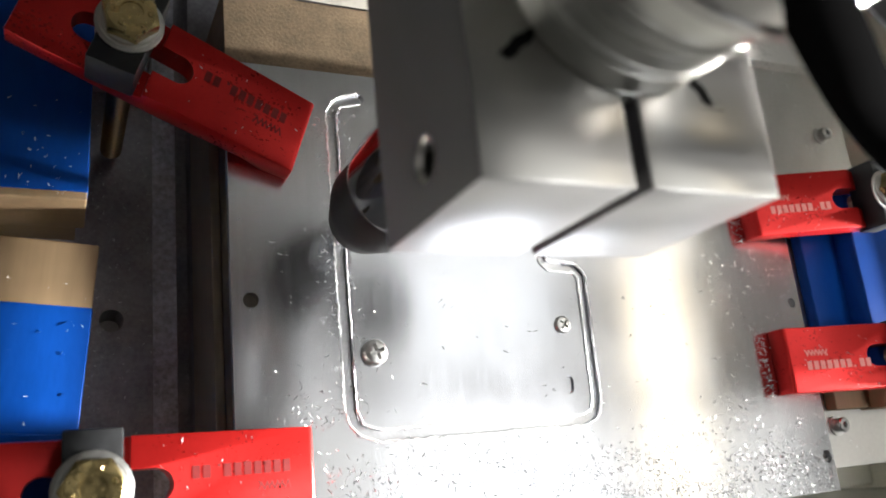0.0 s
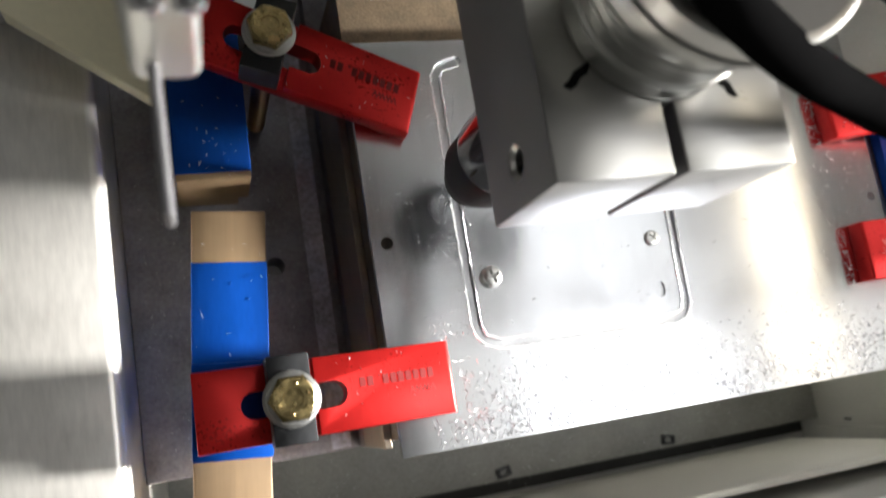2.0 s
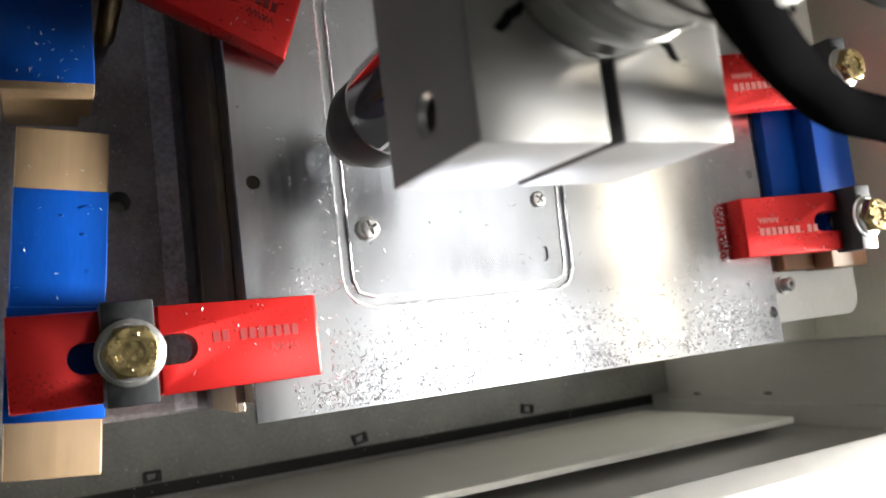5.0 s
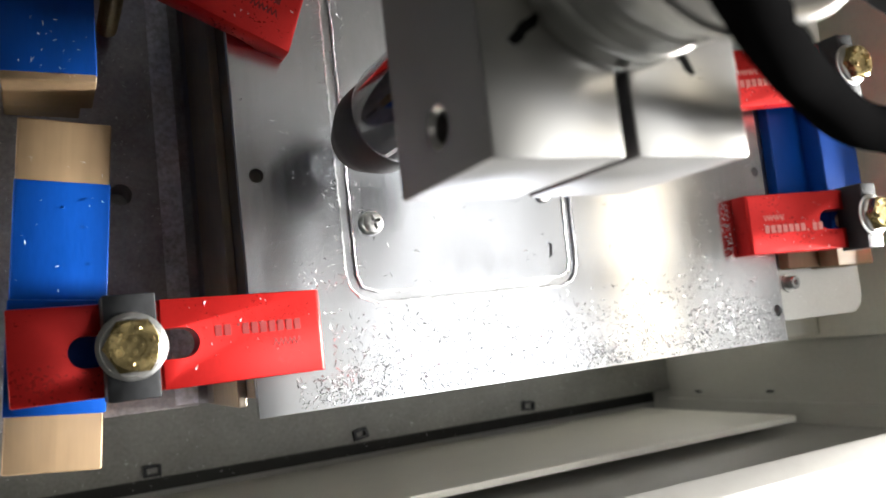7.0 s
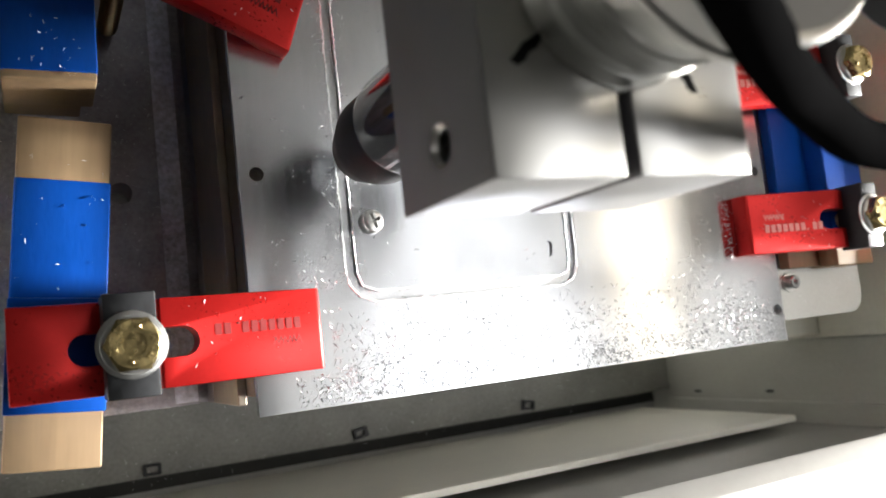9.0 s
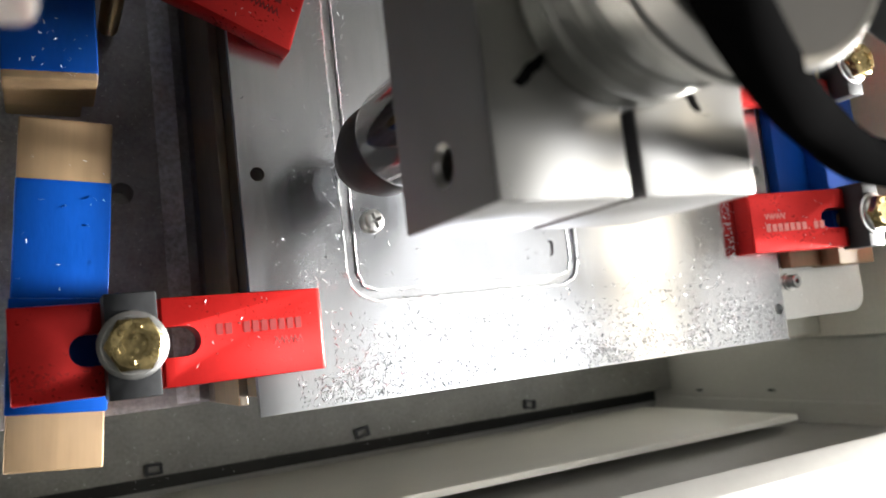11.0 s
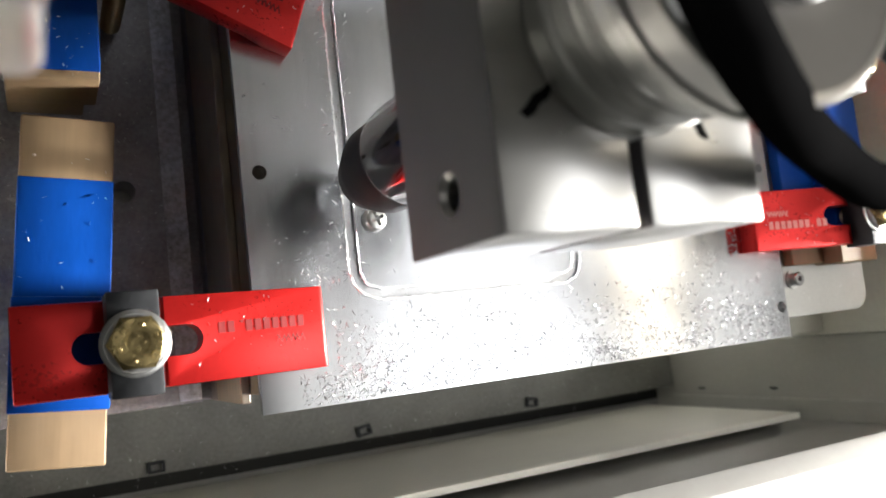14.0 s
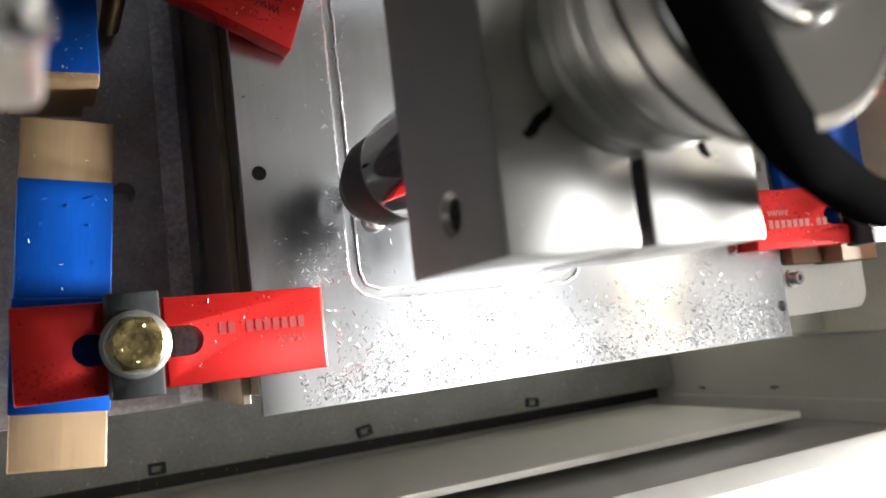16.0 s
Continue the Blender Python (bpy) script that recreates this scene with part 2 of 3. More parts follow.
structure("side_frame", box((-16, -14, -22), (-9.1, 60, 0), 0.4, 4), FRAME, "grey bare metal side frame of the machine", True)
# bar and post added out of view to block lamp light at the back
structure("lamp_blocker", box((32, 4.0, 5.7), (34, 45, 14.6), 0.2), PALE, "unseen pale bar added to keep the work lamp off the back clamp")
structure("blocker_post", box((34.0, 30, 3), (36, 34, 14.6), 0.2), PALE, "added pale post carrying the unseen bar")
structure("wall_strip", box((33.6, -5.6, BASE_Z), (34, -4.4, 1.5), 0.05), GREY_SHADED, "grey painted edge strip of the side wall")
structure("pedestal", box((0.15, 0.6, -8), (24, 16.0, -0.65), 0.03), PEDESTAL, "dark brownish steel pedestal under the workpiece")
structure("pedestal_rail", box((-0.18, 0.3, -8), (0.146, 16.0, -2.2), 0.05), PEDESTAL_RAIL, "worn brownish steel rail along the pedestal")
structure("backing_board", box((0.15, 16.003, -8), (24, 19.0, -0.65), 0.03), MDF, "brown chipboard backing board behind the workpiece")


def rounded_rect(x0, y0, x1, y1, r, n=8):
    pts = []
    for cx, cy, a in ((x1 - r, y0 + r, -90), (x1 - r, y1 - r, 0), (x0 + r, y1 - r, 90), (x0 + r, y0 + r, 180)):
        pts += [(cx + r * math.cos(radians(a + 90 * k / n)), cy + r * math.sin(radians(a + 90 * k / n))) for k in range(n + 1)]
    return pts


sub = finish("base_plate", prism(rounded_rect(8, 0.8, 29.5, 40, 0.9), -0.65, -0.32, 0.03), ALU_SUB, None, "dull light-grey aluminium base plate with rounded corner", False)
tagged(sub, category="plate")


def screw_head(name, x, y, z, r, h, material, label, category="screw", rz=20):
    top = holder(name, x, y, z, 0, 0, rz)
    bm = cut(lathe([(0, 0), (r, 0), (r, h * 0.45), (r * 0.86, h * 0.85), (r * 0.55, h), (0, h)], 28),
             box((-r * 0.62, -r * 0.13, h * 0.2), (r * 0.62, r * 0.13, h * 2)), box((-r * 0.13, -r * 0.62, h * 0.2), (r * 0.13, r * 0.62, h * 2)))
    part("screw_head", bm, material, top, "", True)
    tagged(top, label, category)
    return top


# ---- workpiece ----
def groove(path, r):
    """Cutting tools for a groove along a path, one bar a stretch and a disc at each corner."""
    out = []
    for (x0, y0), (x1, y1) in zip(path, path[1:]):
        d = math.hypot(x1 - x0, y1 - y0)
        out.append(moved(prism(obround(0, d, 0, r, 8), -0.13, 0.5), Matrix.Translation((x0, y0, 0)) @ Matrix.Rotation(math.atan2(y1 - y0, x1 - x0), 4, "Z")))
    return out


def pin(x, y, r):
    return lathe([(0, -1), (r, -1), (r, 1), (0, 1)], 24, x, y)


PLATE_X = 23.7
GROOVE = [(4.6, 15.0), (3.75, 14.75), (3.53, 14.3), (3.53, 4.3), (3.75, 3.75), (4.4, 3.5), (12.0, 3.5), (12.5, 3.7), (12.65, 4.2), (12.75, 8.7), (12.5, 9.0), (11.3, 9.1), (11.1, 9.5)]
plate = holder("workpiece_plate", 0, 0, 0)
part("sheet", cut(box((0, 0, -0.32), (PLATE_X, 15.9, 0), 0.012, 1), *groove(GROOVE, 0.165), pin(0.59, 7.83, 0.24), pin(23.35, 1.34, 0.25), pin(23.22, 7.64, 0.2),
                      moved(prism(obround(-0.12, 0.12, 0, 0.2), -0.1, 1), Matrix.Translation((11.6, 4.75, 0)) @ Matrix.Rotation(1.5, 4, "Z"))), ALU_PLATE, plate)
tagged(plate, "bright aluminium sheet with a milled groove, clamped on a board", "metal sheet")
rnd = random.Random(4)


def burr(path, n):
    """Torn metal along both lips of the groove."""
    bm = bmesh.new()
    for (x0, y0), (x1, y1) in zip(path, path[1:]):
        d = math.hypot(x1 - x0, y1 - y0)
        nx, ny = -(y1 - y0) / d, (x1 - x0) / d
        for side in (-1, 1):
            for k in range(max(2, int(d * n))):
                u = (k + rnd.random()) / (d * n)
                px, py = x0 + (x1 - x0) * u + nx * side * 0.17, y0 + (y1 - y0) * u + ny * side * 0.17
                w, h, lean = rnd.uniform(0.03, 0.1), rnd.uniform(0.01, 0.07), side * rnd.uniform(0.0, 0.09)
                tx, ty = (x1 - x0) / d * w, (y1 - y0) / d * w
                v = [bm.verts.new(c) for c in ((px - tx, py - ty, 0.001), (px + tx, py + ty, 0.001), (px + tx * 0.4 + nx * lean, py + ty * 0.4 + ny * lean, h), (px + nx * side * 0.03, py + ny * side * 0.03, 0.0))]
                bm.faces.new((v[0], v[1], v[2])), bm.faces.new((v[1], v[3], v[2])), bm.faces.new((v[3], v[0], v[2]))
    return bm


def lip(path, side, radius):
    """A ragged bead of displaced metal along one side of the groove."""
    pts = []
    for (x0, y0), (x1, y1) in zip(path, path[1:]):
        d = math.hypot(x1 - x0, y1 - y0)
        nx, ny = -(y1 - y0) / d * 0.185 * side, (x1 - x0) / d * 0.185 * side
        n = max(1, int(d / 0.16))
        for k in range(n):
            u, j = (k + 0.5) / n, rnd.uniform(-0.025, 0.025)
            pts.append((x0 + (x1 - x0) * u + nx * (1 + j * 5), y0 + (y1 - y0) * u + ny * (1 + j * 5), rnd.uniform(-0.005, 0.02)))
    return tube(pts, radius, 6, 3)


def ribbon(path, w, z):
    bm, rails = bmesh.new(), []
    for k, (x, y) in enumerate(path):
        (x0, y0), (x1, y1) = path[max(k - 1, 0)], path[min(k + 1, len(path) - 1)]
        d = math.hypot(x1 - x0, y1 - y0)
        nx, ny = -(y1 - y0) / d * w, (x1 - x0) / d * w
        rails.append((bm.verts.new((x + nx, y + ny, z)), bm.verts.new((x - nx, y - ny, z))))
    for a, b in zip(rails, rails[1:]):
        bm.faces.new((a[0], a[1], b[1], b[0]))
    return bm


part("groove_floor", ribbon(GROOVE, 0.16, -0.124), ALU_FLOOR, plate, "freshly milled groove floor")
for stretch, many in ((GROOVE, 16), (GROOVE[4:12], 90)):
    tagged(part("torn_lip", burr(stretch, many), BURR, plate, "bright torn metal along the groove"), kind="stuff")
for side in (-1, 1):
    tagged(part("raised_lip", lip(GROOVE[:4], side, 0.028), ALU_CUT, plate, "bright raised lip of the groove", True), kind="stuff")
    tagged(part("raised_lip", lip(GROOVE[3:], side, 0.04), BURR, plate, "ragged raised lip of the groove", True), kind="stuff")
screw_head("pan_head_screw", 4.42, 6.08, 0, 0.42, 0.34, ZINC, "zinc cross-head screw holding the sheet down")
screw_head("pan_head_screw", 11.65, 6.88, 0, 0.32, 0.16, ZINC, "small zinc cross-head screw holding the sheet down", rz=50)


def cap_screw(x, y, z):
    top = holder("cap_screw", x, y, z)
    part("washer", lathe([(0, 0), (0.42, 0), (0.42, 0.08), (0, 0.08)], 24), ZINC, top, "", True)
    part("screw_head", cut(lathe([(0, 0.08), (0.27, 0.08), (0.3, 0.12), (0.3, 0.42), (0.26, 0.46), (0, 0.46)], 24), lathe([(0, 0.25), (0.14, 0.25), (0.14, 1), (0, 1)], 6)), STEEL, top, "", True)
    tagged(top, "small steel socket screw with washer in the base plate", "screw")


cap_screw(24.6, 2.5, -0.32)
cap_screw(27.8, 15.8, -0.32)


# ---- clamps ----
def side_profile(points, y0, y1, bevel):
    bm = prism([(x, z) for x, z in points], y0, y1, bevel, 2)
    return moved(bm, Matrix(((1, 0, 0, 0), (0, 0, -1, 0), (0, 1, 0, 0), (0, 0, 0, 1))) @ Matrix.Translation((0, 0, 0)))


def lettering(text, size, depth):
    """A mesh of the text in the built-in font, from the origin along x."""
    cu = bpy.data.curves.new("lettering", "FONT")
    cu.body, cu.size, cu.extrude, cu.offset = text, size, depth / 2, 0.008
    ob = new("lettering", cu)
    bpy.context.view_layer.update()
    me = bpy.data.meshes.new_from_object(ob.evaluated_get(bpy.context.evaluated_depsgraph_get()))
    bm = bmesh.new()
    bm.from_mesh(me)
    bpy.data.objects.remove(ob)
    return bm


def clamp(x, y, z, rz, tilt, block, stud=6.0, width=2.58, length=8.6, ink=RED_GLINT, heel=0.68):
    """A strap clamp whose tip's foot is at x, y, z and which runs back along its own -x, rising by tilt; block: how far back its bolt stands."""
    top = holder("strap_clamp", x, y, z, 0, 0, rz)
    t = math.tan(radians(tilt))
    up = lambda d: 0.85 + (d - 0.14) * t
    w = width / 2
    outline = [(0, 0), (0, 0.74), (-0.03, 0.8), (-0.09, 0.84), (-0.18, up(0.18)), (-block + 0.9, up(block - 0.9)), (-block + 0.9, up(block - 0.9) - 0.3), (-length, up(length) - 0.3), (-length, up(length) - 0.95), (-4.2, up(4.2) - 1.0), (-1.6, up(1.6) - 0.85), (-0.9, 0)]
    body = side_profile(outline, -w, w, 0.05)
    slot = moved(prism(obround(-block - (1.1 if length > 7 else -0.3), -block + 1.55, 0, 0.44), -3, 8), Matrix.Identity(4))
    body = cut(body, slot)
    part("strap", body, RED, top, "", True)
    # two engraved rows read from the tip backwards: the first word, then a row of plain strokes
    slope = Matrix.Translation((0, 0, 0.85 + 0.006)) @ Matrix(((1, 0, 0, 0), (0, 1, 0, 0), (-t, 0, 1, -0.14 * t), (0, 0, 0, 1)))
    for k, letter in enumerate("WWW."):
        part("letter", moved(lettering(letter, 0.36, 0.012), slope @ Matrix.Translation((-0.72 - 0.3 * k, -0.12, 0)) @ Matrix.Rotation(math.pi, 4, "Z")), ink, top)
    for k in range(10):
        a, h, ww = -0.74 - k * 0.28, (0.08 if k == 7 else 0.34), (0.08 if k == 7 else 0.2)
        part("engraved_bar", moved(prism([(a, 0.42 - h), (a - ww, 0.42 - h), (a - ww, 0.42), (a, 0.42)], 0, 0.012), slope), ink, top)
    b = holder_part("bolt_set", top, -block, 0, up(block) - (0.4 if heel < 0.6 else 0.0), 0)
    part("clamp_block", cut(box((-heel, -1.42, -0.4), (heel, 1.42, 0.95), 0.06), lathe([(0, -1), (0.43, -1), (0.43, 2), (0, 2)], 24)), BLACK, b, "black steel bearing block", True)
    part("washer", lathe([(0.3, 0.95), (0.88, 0.95), (0.92, 0.98), (0.92, 1.03), (0.86, 1.06), (0.3, 1.06)], 32), ZINC, b, "", True)
    part("spring_washer", lathe([(0.3, 1.065), (0.8, 1.065), (0.82, 1.09), (0.82, 1.15), (0.8, 1.17), (0.3, 1.17)], 32), ZINC, b, "", True)
    bolt = part("bolt_head", lathe([(0, 1.172), (0.74, 1.172), (0.75, 1.2), (0.7, 1.23), (0, 1.23)], 36), ZINC, b, "yellow zinc-plated hex bolt", True)
    hexa = cut(lathe([(0, 1.2), (0.78, 1.2), (0.78, 1.62), (0, 1.62)], 6), lathe([(0.62, 1.625), (0.8, 1.625), (0.8, 1.5), (0.75, 1.53)] + [(0.62, 1.625)], 36), lathe([(0, 1.58), (0.3, 1.58), (0.33, 1.7), (0, 1.7)], 24))
    part("hexagon", hexa, BRASS, bolt, "", True)
    for k in range(6):
        part("grade_mark", moved(box((-0.06, -0.08, 1.6), (0.06, 0.08, 1.66), 0.025, 1), Matrix.Rotation(k * math.pi / 3 + 0.3, 4, "Z") @ Matrix.Translation((0.48, 0, 0))), BRASS, bolt)
    part("threaded_stud", thread(0.38, -stud - up(block) - z, 0.8), STUD, b, "plated threaded stud", True)
    return top


def holder_part(name, parent, x, y, z, ry):
    ob = new(name)
    ob.empty_display_size = 0.01
    ob.parent = parent
    ob.matrix_local = pose(x * CM, y * CM, z * CM, 0, ry, 0)
    return ob


def thread(r, z0, z1, pitch=0.14):
    prof, z = [(0, z0), (r * 0.9, z0)], z0
    while z < z1:
        prof += [(r * 0.88, z), (r, z + pitch * 0.5)]
        z += pitch
    return lathe(prof + [(0, z1)], 18)


clamps = [clamp(2.05, 2.6, 0, -0.2, 10, 5.92, length=8.9, ink=RED_SHADED), clamp(2.3, 13.0, 0, -20, 12, 5.75, ink=RED_SHADED), clamp(21.45, 5.13, 0, 179, 15, 5.35, length=6.1, heel=0.5), clamp(21.27, 11.58, 0, 182.2, 15, 5.6, length=6.35, heel=0.5)]
for c, where in zip(clamps, ("gripping the sheet's front corner", "in shade, gripping the sheet's back corner", "gripping the sheet's far edge", "gripping the sheet's far edge behind another clamp")):
    tagged(c, "red anodised strap clamp " + where, "clamp", "clamps round the sheet")


# ---- packing blocks ----
def batten(name, x0, y0, x1, y1, width, z0, z1, tape, label):
    """A wooden batten from (x0, y0) to (x1, y1) on its centre line, with tape over the stretches given as shares of its length."""
    d = math.hypot(x1 - x0, y1 - y0)
    top = holder(name, x0, y0, z0, 0, 0, math.degrees(math.atan2(y1 - y0, x1 - x0)) - 90)
    h, w = z1 - z0, width / 2
    part("wood", box((-w, 0, 0), (w, d, h), 0.07, 3), WOOD, top, "", True)
    for a, b in tape:
        part("tape", box((-w - 0.025, a * d, 0.02), (w + 0.025, b * d, h + 0.025), 0.07, 3), BLUE, top, "glossy blue tape wrapped round the wood", True)
    tagged(top, label, "wood block")
    return top


batten("packing_block", -5.94, -0.7, -4.96, 9.83, 2.65, BED_Z, -0.8, ((0.17, 0.82),), "upright wooden packing block wrapped in blue tape, on the bed")
batten("packing_block", -5.35, 10.85, -5.2, 19.0, 2.65, -2.8, -0.1, ((0.03, 0.95),), "wooden packing block wrapped in blue tape, under a clamp")
batten("packing_block", -5.5, 11.6, -5.2, 19.0, 2.5, BED_Z, -2.8, (), "lower wooden packing block carrying another one")
riser = finish("riser_block", side_profile([(-1.3, 0), (1.3, 0), (1.3, 1.6), (-1.3, 1.6)], -1.6, 1.6, 0.06), BLUE, None, "blue taped riser block under the clamp's heel", True)
riser.matrix_world = pose(-5.65 * CM, 2.6 * CM, -0.77 * CM, 0, 0, -5)
tagged(riser, category="wood block")
batten("packing_block", 27.4, 3.0, 27.55, 12.7, 2.4, -0.32, 1.2, ((0.13, 0.97),), "wooden packing block wrapped in blue tape, under two clamps")
batten("packing_block", 25.25, 3.1, 25.35, 12.6, 2.1, -0.32, 0.25, ((0.13, 0.97),), "thin wooden strip wrapped in blue tape beside a block")


# ---- milling head ----
AXIS_X, AXIS_Y = 2.93, 3.7
head = holder("milling_head", 0.65, 6.09, 11.2)
body = prism([(0, 0), (2.74, 0), (2.74, 1.7), (3.02, 1.7), (3.02, 0), (5.75, 0), (5.75, 7.6), (0, 7.6)], 0, 3.75, 0.06, 2)
body = cut(body, moved(lathe([(0, -0.5), (0.42, -0.5), (0.42, 0.02), (0.32, 0.12), (0.32, 0.9), (0, 0.9)], 28), Matrix.Translation((0, 1.02, 1.95)) @ Matrix.Rotation(math.pi / 2, 4, "Y")))
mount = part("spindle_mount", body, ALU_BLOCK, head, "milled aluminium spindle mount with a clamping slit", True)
mount.data.materials.append(ALU_MATT_DARK)  # matt flanks; the light and shade on the mount's faces are put into colour
mount.data.materials.append(ALU_LIT)
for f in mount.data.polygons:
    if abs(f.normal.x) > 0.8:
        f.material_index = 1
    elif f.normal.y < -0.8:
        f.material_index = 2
for (mx, my, ang, ln) in ((0.92, 2.25, 39, 0.75), (4.4, 1.85, -55, 0.6)):
    part("ink_mark", moved(prism([(-ln / 2, -0.1), (-ln / 4, -0.13), (0, -0.08), (ln / 4, -0.12), (ln / 2, -0.05), (ln / 2 + 0.05, 0.06), (ln / 4, 0.09), (0, 0.13), (-ln / 4, 0.08), (-ln / 2 - 0.06, 0.07)], 3.75, 3.757), Matrix.Translation((mx, my, 0)) @ Matrix.Rotation(radians(ang), 4, "Z")), INK, head, "black marker stroke")
Z0 = 11.2


def turned(profile):
    return lathe([(r, z - Z0) for r, z in profile], 72, AXIS_X, AXIS_Y)


part("spindle_body", turned([(0, 12.0), (2.1, 12.0), (2.1, 14.94), (2.04, 14.97), (2.04, 15.03), (2.12, 15.06), (2.12, 15.5), (2.05, 15.54), (2.05, 15.6), (2.15, 15.66), (2.13, 15.72), (2.1, 15.74), (2.1, 16.1), (2.04, 16.14), (2.04, 16.2),
     (2.16, 16.25), (2.18, 16.5), (2.14, 16.54), (2.14, 16.6), (2.2, 16.66), (2.24, 16.86), (2.24, 17.3), (2.0, 17.35), (0, 17.35)]), BODY, head, "turned aluminium spindle motor body with grooves and bright rings", True)
part("end_ring", turned([(2.0, 17.36), (2.3, 17.38), (2.48, 17.44), (2.56, 17.54), (2.57, 17.7), (2.5, 17.76), (2.5, 17.84), (2.58, 17.9), (2.59, 18.36), (2.52, 18.46), (2.4, 18.47)]), ALU_BLOCK, head, "satin turned end ring", True)
part("end_cap", turned([(2.42, 18.3), (2.42, 18.45), (0, 18.45)]), DISC_GREY, head, "matt grey end cap", True)
part("shaft_boss", turned([(1.15, 18.4), (1.15, 18.62), (1.08, 18.7), (0.98, 18.72), (0.95, 18.66), (0.86, 18.66), (0.84, 18.85), (0.7, 18.98), (0.4, 19.04), (0, 19.05)]), STEEL, head, "stepped domed steel boss", True)
part("spindle_nose", lathe([(0, 11.6 - Z0), (1.52, 11.6 - Z0), (1.52, 5.5 - Z0), (1.48, 5.2 - Z0), (1.36, 5.05 - Z0), (0, 5.05 - Z0)], 96, AXIS_X, AXIS_Y), CHROME, head, "mirror-bright steel spindle nose", True)
part("collet_nut", lathe([(0, 5.05 - Z0), (1.36, 5.05 - Z0), (1.42, 4.9 - Z0), (1.42, 3.5 - Z0), (1.05, 2.1 - Z0), (0.7, 1.75 - Z0), (0, 1.75 - Z0)], 48, AXIS_X, AXIS_Y), NUT_BLACK, head, "black collet nut", True)
part("collet", lathe([(0, 1.78 - Z0), (0.62, 1.78 - Z0), (0.6, 1.66 - Z0), (0, 1.64 - Z0)], 36, AXIS_X, AXIS_Y), STEEL, head, "bright steel collet", True)
part("cutter", lathe([(0, 2.8 - Z0), (0.16, 2.8 - Z0), (0.16, 1.2 - Z0), (0.14, 1.0 - Z0), (0.14, -0.12 - Z0), (0, -0.12 - Z0)], 16, AXIS_X, AXIS_Y), STEEL, head, "thin steel end mill", True)
hose = part("hose", tube([(-4.29, 5.39, 12.03), (-1.37, 3.35, 9.39), (0.57, 2.22, 8.18), (1.65, 1.65, 7.59), (3.48, 1.17, 6.55), (5.57, 0.91, 5.42), (7.74, 0.48, 4.59), (10.35, 0.35, 4.03), (17, 0.2, 2.0), (30, -1.5, 1.5)], 0.47), HOSE, head, "thick black rubber hose", True)
part("slide_plate", box((-1.6, 7.6, -3.0), (7.4, 9.0, 12), 0.1), PALE, head, "pale machined slide plate", True)
part("dust_duct", lathe([(0, 4.5), (2.3, 4.5), (2.5, 4.7), (2.5, 5.6), (2.35, 5.7), (2.35, 8.5), (0, 8.5)], 48, 9.9, 5.1), BLACK, head, "dark round dust duct", True)
tagged(head, "aluminium milling head with round spindle, cutter and black hose", "milling head")

gantry = holder("moving_gantry", 0, 0, 0)
part("side_plate", box((-6.68, 4.25, 16.4), (-6.52, 20, 17.3), 0.05), ALU_MATT_DARK, gantry, "grey metal side plate", True)
angle = part("angle_bracket", box((-6.95, 6.55, 16.6), (-5.88, 8.4, 20.0), 0.2, 3), BODY, gantry, "rounded bare metal bracket", True)
for bx in (-6.05, -6.55):
    part("dome_bolt", moved(lathe([(0, 0), (0.24, 0), (0.22, 0.14), (0.12, 0.22), (0, 0.24)], 24), Matrix.Translation((bx, 6.55, 19.3)) @ Matrix.Rotation(math.pi / 2, 4, "X")), STEEL, angle, "", True)
# unseen beam, added to hold ceiling light off the back left corner
part("shading_beam", box((-5.6, 14.5, 13), (46, 22, 22), 0.2), PALE, gantry, "unseen pale beam added to shade the back left", True)
tagged(gantry, "pale metal gantry with side plate, bolts and an added shading beam", "gantry")

back = finish("slotted_plate", cut(box((-0.6, 19.0, -0.6), (30, 24, 0.3), 0.05), *[moved(prism(obround(-0.3, 0.3, 0, 0.32), -3, 3), Matrix.Translation((0.9 + 3 * k, 20.1, 0))) for k in range(3)],
              *[moved(prism(obround(-0.3, 0.3, 0, 0.32), -3, 3), Matrix.Translation((1.2 + 3 * k, 21.8, 0))) for k in range(3)]), CREAM, None, "white metal plate with oval slots behind the sheet")
tagged(back, category="plate")
finish("angle_rail", cut(box((-4.4, 17.5, BED_Z), (-1.9, 38, -2.0), 0.08), pin(-3.6, 20.1, 0.4)), ALU_SUB, None, "bare aluminium rail with a drilled hole on the bed")
tagged(bpy.data.objects["angle_rail"], category="rail")


cover = holder("gantry_cover", 0, 0, 0)
part("cover_panel", prism([(-11.13, 15.42), (-6.95, 12.3), (-6.45, 15.7), (-6.4, 26), (-13, 26)], 3.2, 4.0, 0.05), YELLOWED, cover, "yellowed cream top panel")
part("stand", box((-12.6, 17, 0), (-9.4, 25.5, 3.2), 0.08), PALE, cover, "grey stand")
tagged(cover, "cream painted cover panel standing on the side frame", "machine cover")


def slot_clip(x, y, rz):
    top = holder("slot_clip", x, y, BASE_Z, 0, 0, rz)
    part("frame", cut(box((-0.45, -0.3, 0), (0.45, 0.3, 0.25), 0.05), box((-0.28, -0.16, -1), (0.28, 0.16, 1))), BLACK, top)
    tagged(top, "small black steel clip lying on the machine base", "clip")


for cx, cy, a in ((10.4, -3.3, 10), (22.0, -3.3, -8), (-1.2, -3.4, 0)):
    slot_clip(cx, cy, a)


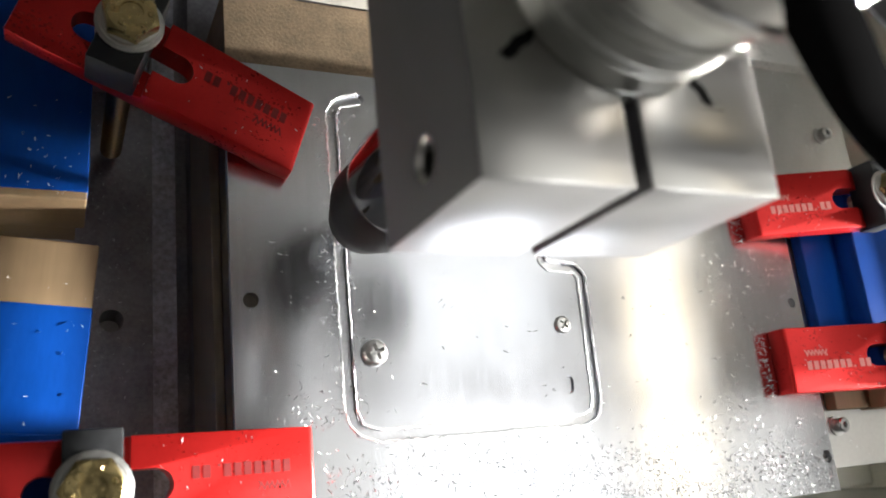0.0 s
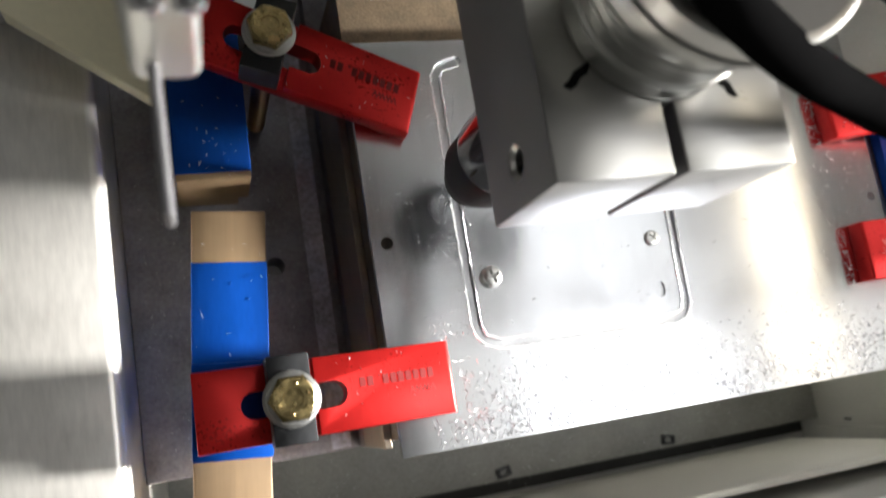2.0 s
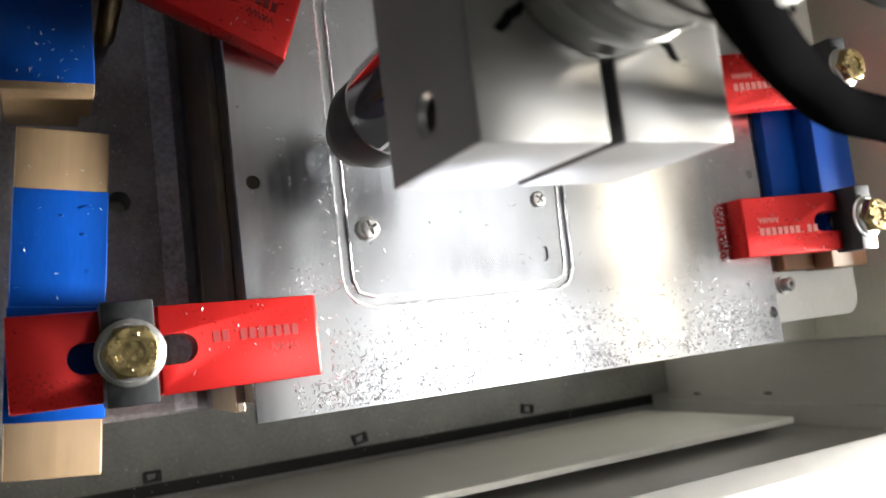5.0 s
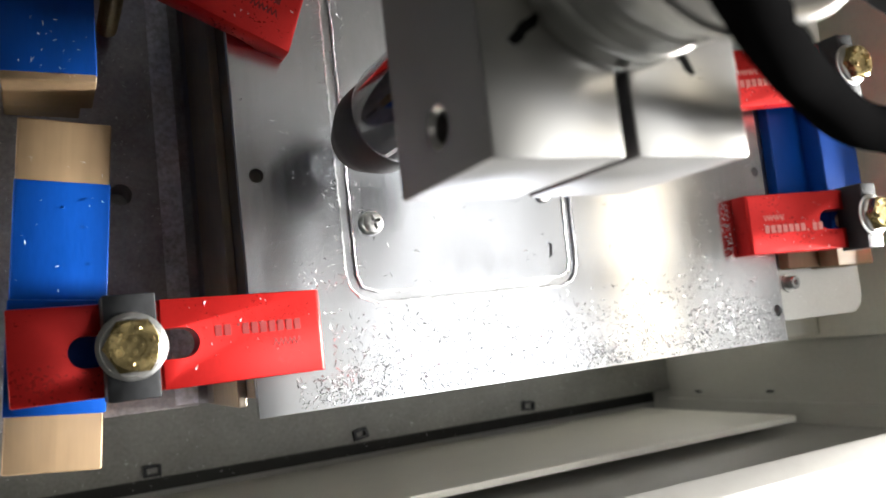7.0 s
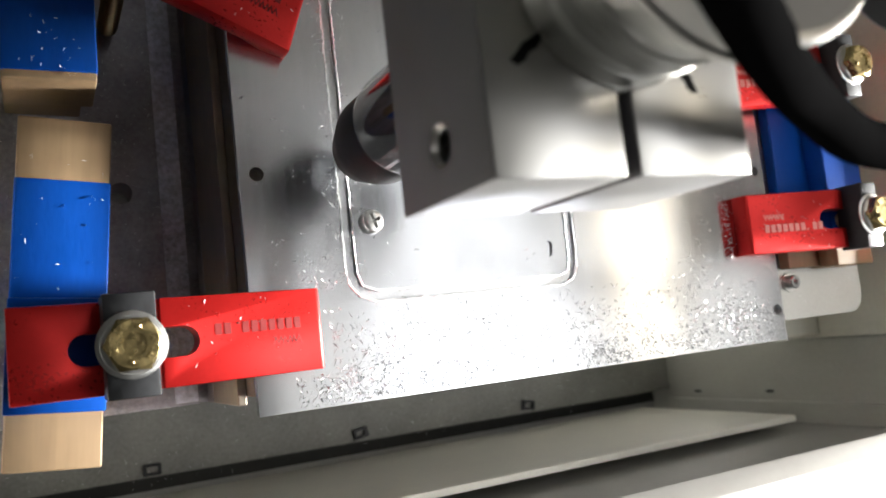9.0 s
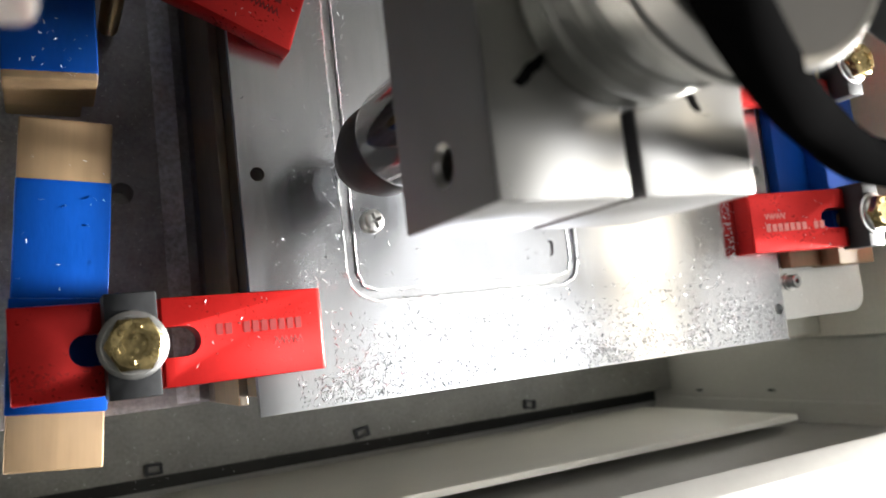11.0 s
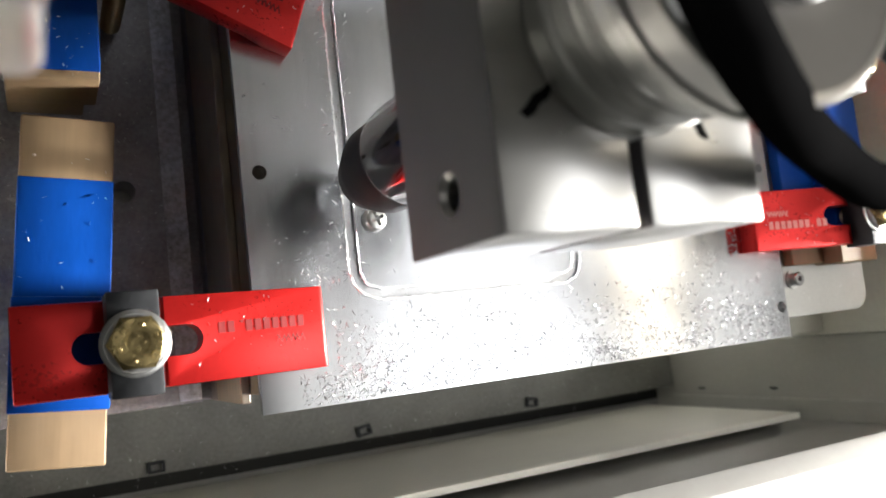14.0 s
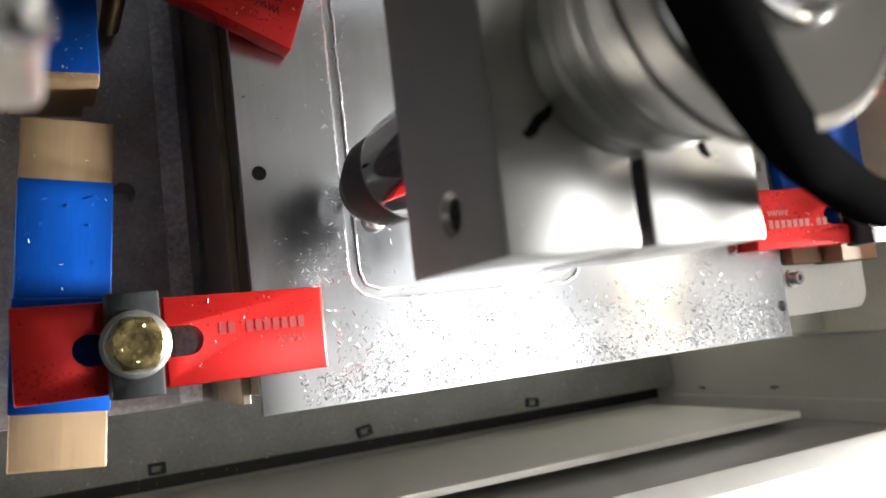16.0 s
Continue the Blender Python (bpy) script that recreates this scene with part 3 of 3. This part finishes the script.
def wall_screw(y, z):
    ob = finish("wall_screw", moved(lathe([(0, 0), (0.35, 0), (0.3, 0.06), (0, 0.07)], 20), Matrix.Translation((34.0, y, z)) @ Matrix.Scale(0.25, 4, (0, 1, 0)) @ Matrix.Rotation(-math.pi / 2, 4, "Y")), BLACK, None, "flat black screw in the grey side wall", True)
    tagged(ob, category="screw")


wall_screw(-3.94, -17.2)
wall_screw(-3.84, -11.0)

# ---- shavings ----
def shavings(name, spots, label, big=1.0, metal=CHIP):
    bm = bmesh.new()
    for x, y, z in spots:
        ln, w, curl = rnd.uniform(0.1, 0.34) * big, rnd.uniform(0.012, 0.03) * big, rnd.uniform(0.8, 4.6)
        m = Matrix.Translation((x, y, z + 0.03)) @ Euler((rnd.uniform(-0.4, 0.4) + rnd.choice((0, 1.57)), rnd.uniform(-0.4, 0.4), rnd.uniform(0, 6.28))).to_matrix().to_4x4()
        r, rows, twist = ln / curl, [], rnd.uniform(-0.3, 0.3) * ln
        for k in range(6):
            a = curl * (k / 5 - 0.5)
            rows.append([bm.verts.new(m @ Vector((r * math.sin(a), e * w * (1 - 0.5 * abs(k - 2.5) / 2.5) + twist * (k / 5 - 0.5), r * (1 - math.cos(a))))) for e in (-1, 1)])
        low = min(v.co.z for row in rows for v in row)
        for row in rows:
            for v in row:
                v.co.z += z + 0.004 - low
        for a, b in zip(rows, rows[1:]):
            bm.faces.new((a[0], a[1], b[1], b[0]))
    ob = finish(name, bm, metal, None, label)
    return tagged(ob, category="metal shavings", kind="stuff")


spots = []
while len(spots) < 3500:
    x, y = rnd.uniform(1.3, 23.6), abs(rnd.gauss(0, 1.35)) + 0.08
    if y < 3.2 and not (x < 2.6 and y > 1.1) and rnd.random() < (0.6 + 0.7 * noise.noise((x * 0.8, y * 1.1, 0))) * (1.5 if x < 8 else 0.9 if x < 15 else 0.6):
        spots.append((x, y, 0))
for _ in range(330):
    spots.append((rnd.uniform(18, 23.5), rnd.uniform(0.3, 10), 0))
for _ in range(140):
    spots.append((21.2 - abs(rnd.gauss(0, 0.25)), rnd.choice((5.1, 11.6)) + rnd.uniform(-1.4, 1.4), 0))
for _ in range(260):
    x, y = rnd.uniform(0.2, 20), rnd.uniform(3, 15.5)
    spots.append((x, y, 0))
for _ in range(150):
    spots.append((3.53 + rnd.choice((-1, 1)) * (0.2 + abs(rnd.gauss(0, 0.25))), rnd.uniform(4, 15), 0))
for _ in range(90):
    spots.append((1 + rnd.gauss(1.2, 0.7), 3.9 + abs(rnd.gauss(0, 0.7)), 0))
shavings("metal_shavings", [s for s in spots if 0 < s[0] < PLATE_X and 0 < s[1] < 15.8], "fine bright aluminium shavings strewn over the sheet", 0.72)
shavings("metal_shavings", [(rnd.uniform(-8.5, -0.8), rnd.uniform(0.6, 20), BED_Z + 0.02) for _ in range(800)], "fine aluminium shavings on the dark bed", 0.55, BURR)
shavings("metal_shavings", [(rnd.uniform(-8, 33), rnd.uniform(-4.6, -0.5), BASE_Z) for _ in range(260)], "aluminium shavings on the machine base", 0.6, BURR)

loose = []
for _ in range(26):
    loose.append((rnd.uniform(-6.4, -4.2), rnd.uniform(11.0, 14.0), -0.05))
for _ in range(30):
    u = rnd.uniform(1.2, 9.5)
    loose.append((-5.94 + 0.092 * u + rnd.uniform(-1.2, 1.2), -0.7 + u, -0.775))
for cx, cy, rz, tilt, far in ((2.0, 2.6, -0.2, 10, 4.4), (2.3, 13.0, -20, 12, 7), (21.45, 5.13, 179, 15, 4), (21.27, 11.58, 182.2, 15, 4)):
    for _ in range(22):
        d, w = rnd.uniform(0.3, far), rnd.uniform(-1.2, 1.2)
        c, q = math.cos(radians(rz)), math.sin(radians(rz))
        loose.append((cx - d * c - w * q, cy - d * q + w * c, 0.86 + (d - 0.14) * math.tan(radians(tilt))))
for _ in range(60):
    loose.append((rnd.uniform(24, 29.2), rnd.uniform(1.0, 20), -0.3))
shavings("metal_shavings", loose, "single aluminium shavings on clamps, tape and base plate", 0.6, BURR)

# ---- the room around ----
def room():
    bm = bmesh.new()
    bmesh.ops.create_cube(bm, size=1)
    for v in bm.verts:
        v.co = (v.co.x * 500 + 20, v.co.y * 500 + 20, -22.05 if v.co.z < 0 else 230)
    bmesh.ops.reverse_faces(bm, faces=bm.faces[:])
    return bm


structure("room_walls", room(), WALL, "plain pale workshop walls and ceiling")


# ---- what moves ----
def motions():
    rows = [(t, 6.09 - 0.189 * t) for t in (0.0, 4.0, 8.0, 12.0, 16.0)]
    walk(head, [(t, pose(0.65 * CM, y * CM, 11.2 * CM)) for t, y in rows])
    walk(hose, [(t, pose(x * CM, 0, 0)) for t, x in ((0.0, 0.62), (1.0, 0.5), (2.5, 0.24), (4.0, 0.12), (7.0, 0.0), (16.0, 0.0))])
    walk(gantry, [(t, pose(0, (y - 4.767) * CM, 0)) for t, y in rows])


motions()
